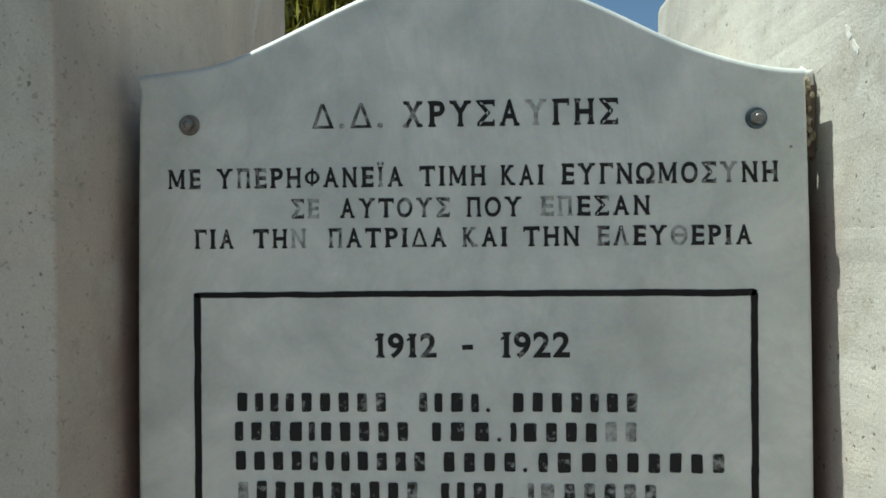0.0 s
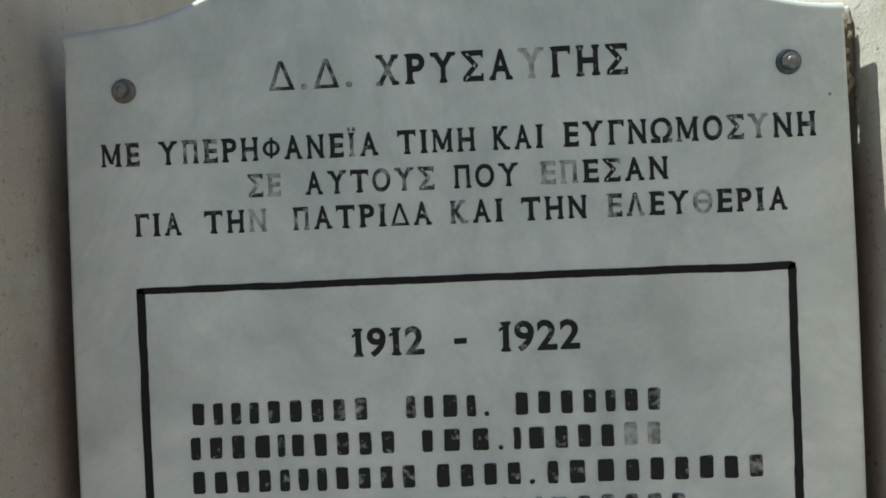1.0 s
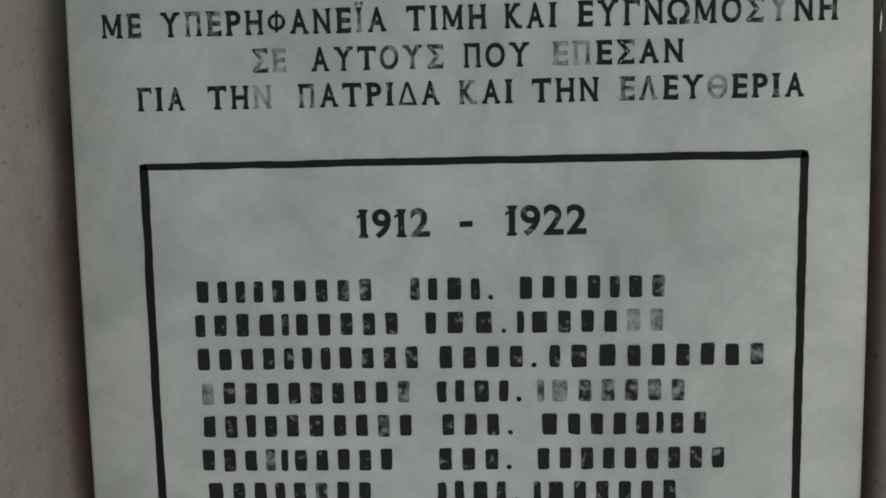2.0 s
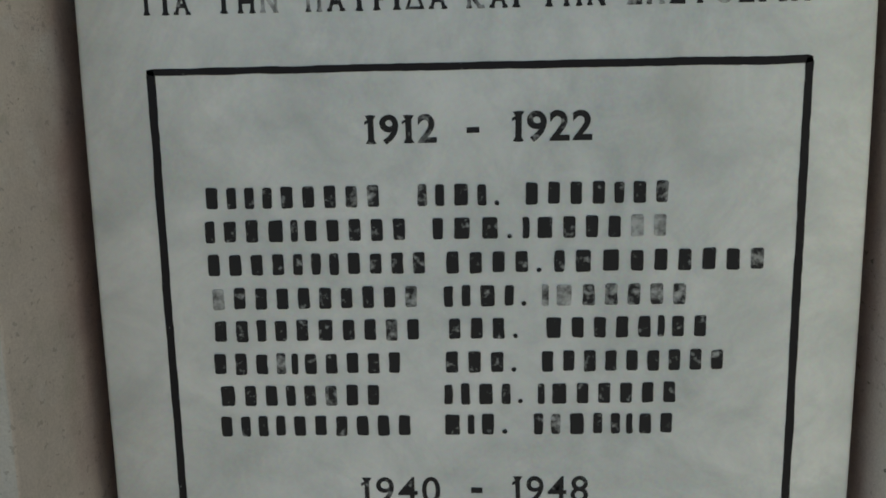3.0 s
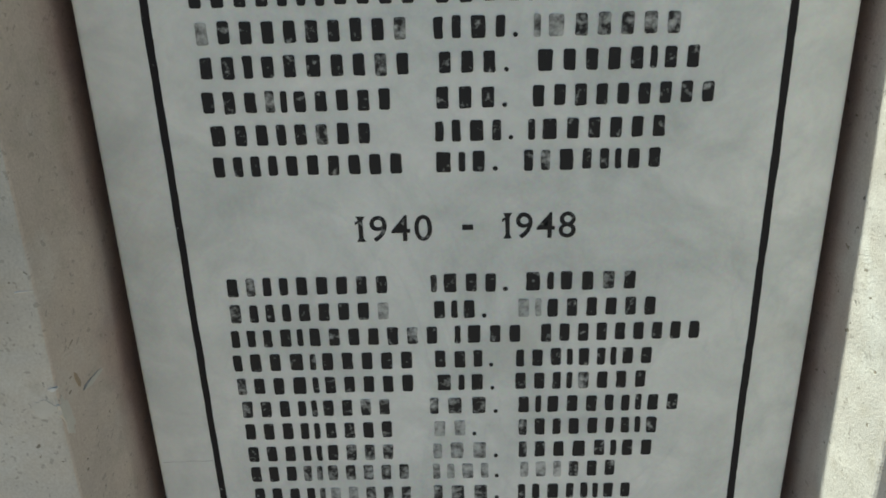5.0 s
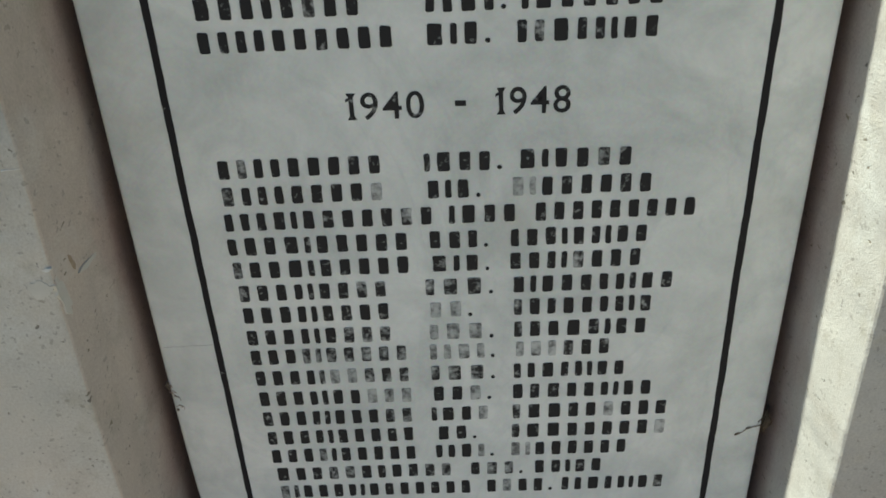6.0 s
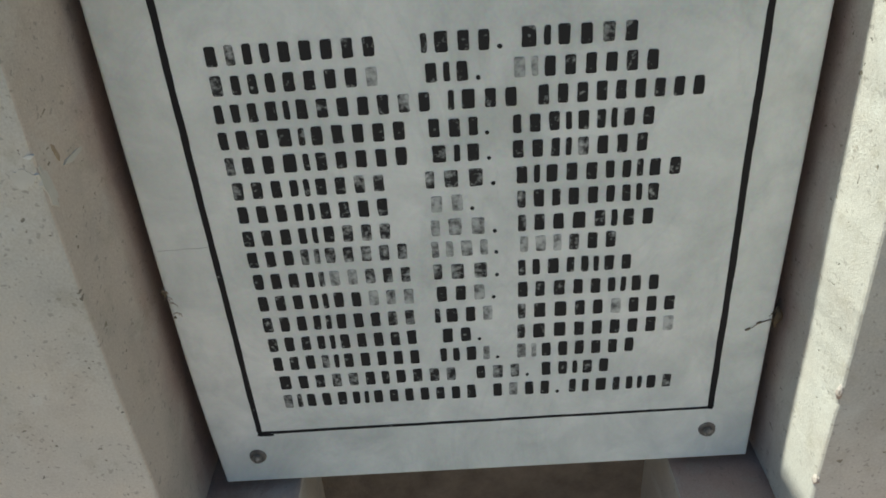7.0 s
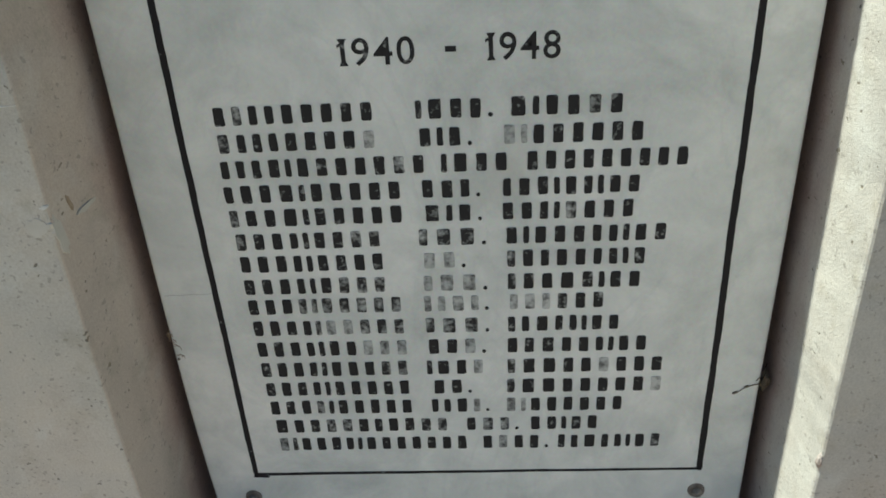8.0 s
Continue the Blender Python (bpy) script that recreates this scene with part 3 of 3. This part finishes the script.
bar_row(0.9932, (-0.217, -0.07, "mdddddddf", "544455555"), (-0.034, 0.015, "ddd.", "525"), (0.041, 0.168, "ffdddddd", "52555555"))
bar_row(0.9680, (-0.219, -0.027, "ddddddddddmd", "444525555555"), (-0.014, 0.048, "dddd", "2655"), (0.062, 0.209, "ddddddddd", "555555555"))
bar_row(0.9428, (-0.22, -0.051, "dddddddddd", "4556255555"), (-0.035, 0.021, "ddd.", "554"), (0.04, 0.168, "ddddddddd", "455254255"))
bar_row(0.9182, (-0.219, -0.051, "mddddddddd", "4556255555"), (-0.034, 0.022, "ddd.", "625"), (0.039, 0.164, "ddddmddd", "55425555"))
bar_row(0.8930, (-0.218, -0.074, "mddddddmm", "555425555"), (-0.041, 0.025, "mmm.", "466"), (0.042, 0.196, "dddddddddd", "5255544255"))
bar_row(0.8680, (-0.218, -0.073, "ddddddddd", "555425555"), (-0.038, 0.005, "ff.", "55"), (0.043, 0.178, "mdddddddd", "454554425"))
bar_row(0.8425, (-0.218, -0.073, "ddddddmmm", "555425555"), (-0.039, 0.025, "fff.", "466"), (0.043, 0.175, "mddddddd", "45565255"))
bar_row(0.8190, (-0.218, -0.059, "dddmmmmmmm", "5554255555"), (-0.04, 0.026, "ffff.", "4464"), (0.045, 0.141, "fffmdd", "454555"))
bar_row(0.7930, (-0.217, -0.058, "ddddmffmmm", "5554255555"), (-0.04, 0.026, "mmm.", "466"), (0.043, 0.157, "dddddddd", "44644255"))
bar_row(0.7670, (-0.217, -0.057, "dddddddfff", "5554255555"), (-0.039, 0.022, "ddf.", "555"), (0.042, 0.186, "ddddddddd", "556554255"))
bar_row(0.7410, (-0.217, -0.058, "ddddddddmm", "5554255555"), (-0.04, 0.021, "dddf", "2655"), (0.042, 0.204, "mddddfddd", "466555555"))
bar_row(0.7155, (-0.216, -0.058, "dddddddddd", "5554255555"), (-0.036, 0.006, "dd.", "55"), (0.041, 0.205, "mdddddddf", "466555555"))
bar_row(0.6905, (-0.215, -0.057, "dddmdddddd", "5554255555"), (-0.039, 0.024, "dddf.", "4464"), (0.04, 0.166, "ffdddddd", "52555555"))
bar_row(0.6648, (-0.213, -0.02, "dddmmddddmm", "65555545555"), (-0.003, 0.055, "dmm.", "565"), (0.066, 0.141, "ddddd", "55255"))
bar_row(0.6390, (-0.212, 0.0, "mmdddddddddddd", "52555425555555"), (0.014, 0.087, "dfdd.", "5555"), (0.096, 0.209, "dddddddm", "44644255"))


# ---- bolts ----
def bolt(x, z, metal, head_turn, wide=0.0058, end=True):
    ob = tagged(new("bolt"), "dull steel hexagon bolt with a round washer in the marble", "bolt", "bolts of the plaque")
    ob.matrix_world = pose(x, 0, z)
    bm = bmesh.new()
    bmesh.ops.create_cone(bm, cap_ends=True, segments=40, radius1=0.0098, radius2=0.0088, depth=0.003,
                          matrix=pose(0, -0.0011, 0, 90))
    part("washer", bm, metal, ob, smooth=False)
    bm = bmesh.new()
    bmesh.ops.create_cone(bm, cap_ends=True, segments=6, radius1=wide, radius2=wide, depth=0.005,
                          matrix=pose(0, -0.005, 0, 90) @ pose(0, 0, 0, 0, 0, head_turn))
    bmesh.ops.bevel(bm, geom=list(bm.edges), offset=0.0007, segments=2, affect="EDGES")
    part("bolt_head", bm, STEEL, ob)
    if not end:
        return ob
    bm = bmesh.new()
    bmesh.ops.create_uvsphere(bm, u_segments=20, v_segments=8, radius=0.0034, matrix=pose(0, -0.0072, 0) @ Matrix.Diagonal((1, 0.45, 1, 1)))
    part("bolt_end", bm, STEEL, ob, smooth=True)
    return ob


bolt(-0.2535, 1.5815, RUST, 12)
bolt(0.2570, 1.5795, ZINC, 5, 0.0066, True)
bolt(-0.2525, 0.5690, RUST, 20)
bolt(0.2535, 0.5735, RUST, 35)


# ---- mortar, plaster and small things ----
def crumb(centre, size, material, name, label, seed, flat=(1, 1, 1), cuts=3, group=""):
    bm = bmesh.new()
    bmesh.ops.create_icosphere(bm, subdivisions=cuts, radius=1)
    for v in bm.verts:
        k = 1 + 0.5 * noise.noise(v.co * 1.6 + Vector((seed, 0, 0))) + 0.35 * noise.noise(v.co * 4.3 + Vector((0, seed, 0)))
        v.co = Vector([a * b * size * k for a, b in zip(v.co, flat)])
    ob = part(name, bm, material, smooth=True)
    ob.location = centre
    return tagged(ob, label, name.replace("_", " "), group)


rng = random.Random(11)
for i in range(15):
    z = 1.616 - 0.0040 * i
    crumb((rng.uniform(0.3075, 0.3185), rng.uniform(0.026, 0.0315), z), rng.uniform(0.0018, 0.0038), MORTAR, "mortar_lump",
          "crumbled yellowish mortar in the gap beside the plaque", i * 3.1, (0.9, 1, 1.25), group="mortar crumbs in the joint")
crumb((0.3140, 0.038, 1.619), 0.0062, PLASTER, "plaster_dab", "white plaster dab over the joint at the plaque's shoulder", 4.4, (1.1, 1.1, 1.9))
crumb((0.3205, -0.1135, 0.611), 0.0045, RENDER, "render_burr", "small burr of render on the wall's edge", 1.4, (0.7, 0.7, 1.2))
crumb((0.3212, -0.1135, 0.722), 0.004, RENDER, "render_burr", "small burr of render on the wall's edge", 7.7, (0.6, 0.7, 1.7))


def daub(centre, facing, wide, high, material, name, label, seed, lean=0.0):
    """A thin uneven skin on a wall; facing turns its front, which looks to -y at 0."""
    points = []
    for i in range(44):
        a = i * math.tau / 44
        k = 0.78 + 0.32 * noise.noise((math.cos(a) * 1.3 + seed, math.sin(a) * 1.3, 0)) + 0.22 * noise.noise((math.cos(a) * 4, math.sin(a) * 4, seed))
        x, z = wide * k * math.cos(a), high * k * math.sin(a)
        points.append((x + lean * z, z))
    ob = part(name, extruded(points, -0.0002, 0.003), material)
    ob.matrix_world = pose(*centre, 0, 0, facing)
    return tagged(ob, label, name.replace("_", " "))


def stem(points, radius, label, material=None, name="dry_twig", group=""):
    bm = bmesh.new()
    rings = []
    for i, p in enumerate(points):
        p = Vector(p)
        r = radius * (1 - 0.6 * i / len(points)) * (1 + 0.3 * noise.noise(p * 300))
        rings.append([bm.verts.new(p + Vector((r * math.cos(a) * 0.5, r * math.sin(a), r * math.cos(a)))) for a in (0, 1.26, 2.51, 3.77, 5.03)])
    for a, b in zip(rings, rings[1:]):
        for i in range(5):
            bm.faces.new((a[i], a[(i + 1) % 5], b[(i + 1) % 5], b[i]))
    bm.faces.new(rings[0])
    bm.faces.new(rings[-1][::-1])
    return tagged(part(name, bm, material or STEM, smooth=True), label, name.replace("_", " "), group)


twig = stem([(0.312, 0.010, 0.727), (0.304, -0.001, 0.722), (0.297, -0.0015, 0.7205), (0.2895, -0.001, 0.7175), (0.284, -0.001, 0.7125), (0.278, -0.0006, 0.7098)], 0.0008,
     "thin dry brown twig caught at the plaque's edge")
stem([(0.311, 0.008, 0.740), (0.305, -0.001, 0.734), (0.3015, -0.0015, 0.729), (0.2995, -0.001, 0.7255)], 0.0011, "short dry brown twig at the plaque's edge")
for x, z, wide in ((0.2905, 0.718, 0.0030), (0.2800, 0.7105, 0.0034)):
    bm = bmesh.new()
    bmesh.ops.create_icosphere(bm, subdivisions=2, radius=1, matrix=pose(x, -0.0006, z, 0, -25) @ Matrix.Diagonal((wide, 0.0011, 0.0013, 1)))
    part("bud", roughened(bm, 700.0, 0.0003), STEM, twig, "dark dry bud", True)
crumb((0.3135, 0.012, 0.716), 0.0055, STEM, "root_clump", "dark dry root clump in the joint beside the plaque", 8.3, (0.8, 0.9, 1.9))
for k in range(7):
    a = rng.uniform(-0.6, 0.9)
    x, z, size = -0.3035 + 0.0012 * k, 0.793 - 0.0042 * k + rng.uniform(-0.003, 0.003), rng.uniform(0.003, 0.0065)
    stem([(x + size * math.cos(a + u) - size * 0.3, -0.0006 - 0.0006 * (u % 2 < 1), z + size * 0.8 * math.sin(a + u)) for u in (0.0, 0.5, 1.0, 1.5, 2.1, 2.7, 3.2)], rng.uniform(0.0004, 0.0006),
         "fine dry brown root fibre on the marble's edge", STAIN, "root_fibre", "root fibres on the marble")
crumb((-0.3055, 0.004, 0.795), 0.0048, STEM, "root_clump", "dark dry root clump in the joint beside the plaque", 2.7, (0.8, 0.8, 1.2))
crumb((-0.3005, -0.0004, 0.766), 0.0013, STEM, "dirt_speck", "dark speck of dirt on the marble's edge", 6.0, (1, 0.4, 1.2), 2)
daub((0.3218, -0.033, 1.645), -90, 0.0045, 0.009, PLASTER, "plaster_splash", "small white plaster splash on the lit wall", 4.2, -0.5)
daub((0.3218, -0.045, 1.630), -90, 0.0045, 0.008, PLASTER, "plaster_splash", "small white plaster splash on the lit wall", 8.1, -0.6)
daub((-0.337, -0.1068, 0.974), 0, 0.012, 0.011, PATCH, "plaster_patch", "pale thin plaster patch on the wall's front", 6.4)
daub((-0.3275, -0.1071, 0.992), 0, 0.0045, 0.0022, PLASTER, "plaster_splash", "small pale plaster ridge on the wall's edge", 5.2, 0.5)
daub((-0.3247, -0.098, 0.962), 90, 0.008, 0.024, PATCH, "plaster_patch", "pale thin plaster patch on the shaded wall", 3.7, -0.2)
daub((-0.3240, -0.049, 0.967), 90, 0.022, 0.0032, PATCH, "plaster_stroke", "pale plaster stroke on the shaded wall", 1.3)
daub((-0.3246, -0.073, 0.981), 90, 0.0036, 0.010, OLIVE, "dried_drip", "olive-brown dried drip on the shaded wall", 2.9, -0.3)
stem([(-0.338, -0.1072, 1.0755), (-0.333, -0.1073, 1.076), (-0.328, -0.1073, 1.076), (-0.3235, -0.1072, 1.0765)], 0.0007, "fine white scratch on the wall's front", PLASTER, "scratch")
stem([(0.3217, 0.030, 1.6245), (0.3216, 0.020, 1.628), (0.3216, 0.009, 1.6295), (0.3217, -0.004, 1.630)], 0.0003, "fine dark crack in the sunlit render", STAIN, "wall_crack")
crumb((0.287, -0.0001, 1.554), 0.0013, STEEL, "paint_fleck", "tiny blue-grey paint fleck on the marble", 2.0, (1, 0.2, 1), 2)


# ---- the tree behind ----
def tree(x, y, height, label):
    ob = tagged(new("tree"), label, "tree")
    ob.matrix_world = pose(x, y, 0)
    rng = random.Random(5)
    bm = bmesh.new()
    tips = []

    def limb(a, b, r0, r1):
        rings = []
        for i in range(7):
            f = i / 6
            p = a.lerp(b, f) + 0.06 * noise.noise_vector(a.lerp(b, f) * 2.0)
            r = r0 + (r1 - r0) * f
            rings.append([bm.verts.new(p + Vector((r * math.cos(k * 0.785), r * math.sin(k * 0.785), 0))) for k in range(8)])
        for p, q in zip(rings, rings[1:]):
            for k in range(8):
                bm.faces.new((p[k], p[(k + 1) % 8], q[(k + 1) % 8], q[k]))

    fork = Vector((0.05, 0, height * 0.38))
    limb(Vector((0, 0, -0.02)), fork, 0.17, 0.12)
    for k in range(9):
        a = k * 0.7 + rng.uniform(-0.2, 0.2)
        tip = fork + Vector((math.cos(a) * rng.uniform(0.4, 1.0), math.sin(a) * rng.uniform(0.4, 1.0), rng.uniform(0.3, height * 0.55)))
        limb(fork, tip, 0.07, 0.02)
        tips.append(tip)
        for _ in range(3):
            end = tip + Vector((rng.uniform(-0.5, 0.5), rng.uniform(-0.5, 0.5), rng.uniform(-0.1, 0.5)))
            limb(tip.lerp(fork, 0.2), end, 0.025, 0.008)
            tips.append(end)
    for _ in range(16):
        end = Vector((rng.uniform(-0.1, 0.75), rng.uniform(-0.5, 0.3), rng.uniform(2.7, 3.9)))
        limb(fork + Vector((0.1, 0, 0.6)), end, 0.03, 0.008)
        tips.append(end)
    part("trunk", bm, BARK, ob, smooth=True)
    verts, faces = [], []
    for tip in tips:
        for _ in range(1100):
            c = tip + Vector((rng.gauss(0, 0.22), rng.gauss(0, 0.22), rng.gauss(0, 0.2)))
            turn = Euler((rng.uniform(0, 6.3), 1.57 + rng.gauss(0, 0.45), rng.uniform(0, 6.3))).to_matrix()
            length, wide = rng.uniform(0.10, 0.19), rng.uniform(0.008, 0.014)
            n = len(verts)
            for p in ((0, 0, 0), (length * 0.5, wide, 0.004), (length, 0, 0), (length * 0.5, -wide, 0.004)):
                verts.append(c + turn @ Vector(p))
            faces.append((n, n + 1, n + 2, n + 3))
    me = bpy.data.meshes.new("crown")
    me.from_pydata(verts, [], faces)
    me.materials.append(LEAF)
    new("crown", me).parent = ob
    return ob


tree(-1.55, 4.9, 4.0, "yellow-green tree with narrow hanging leaves behind the memorial")
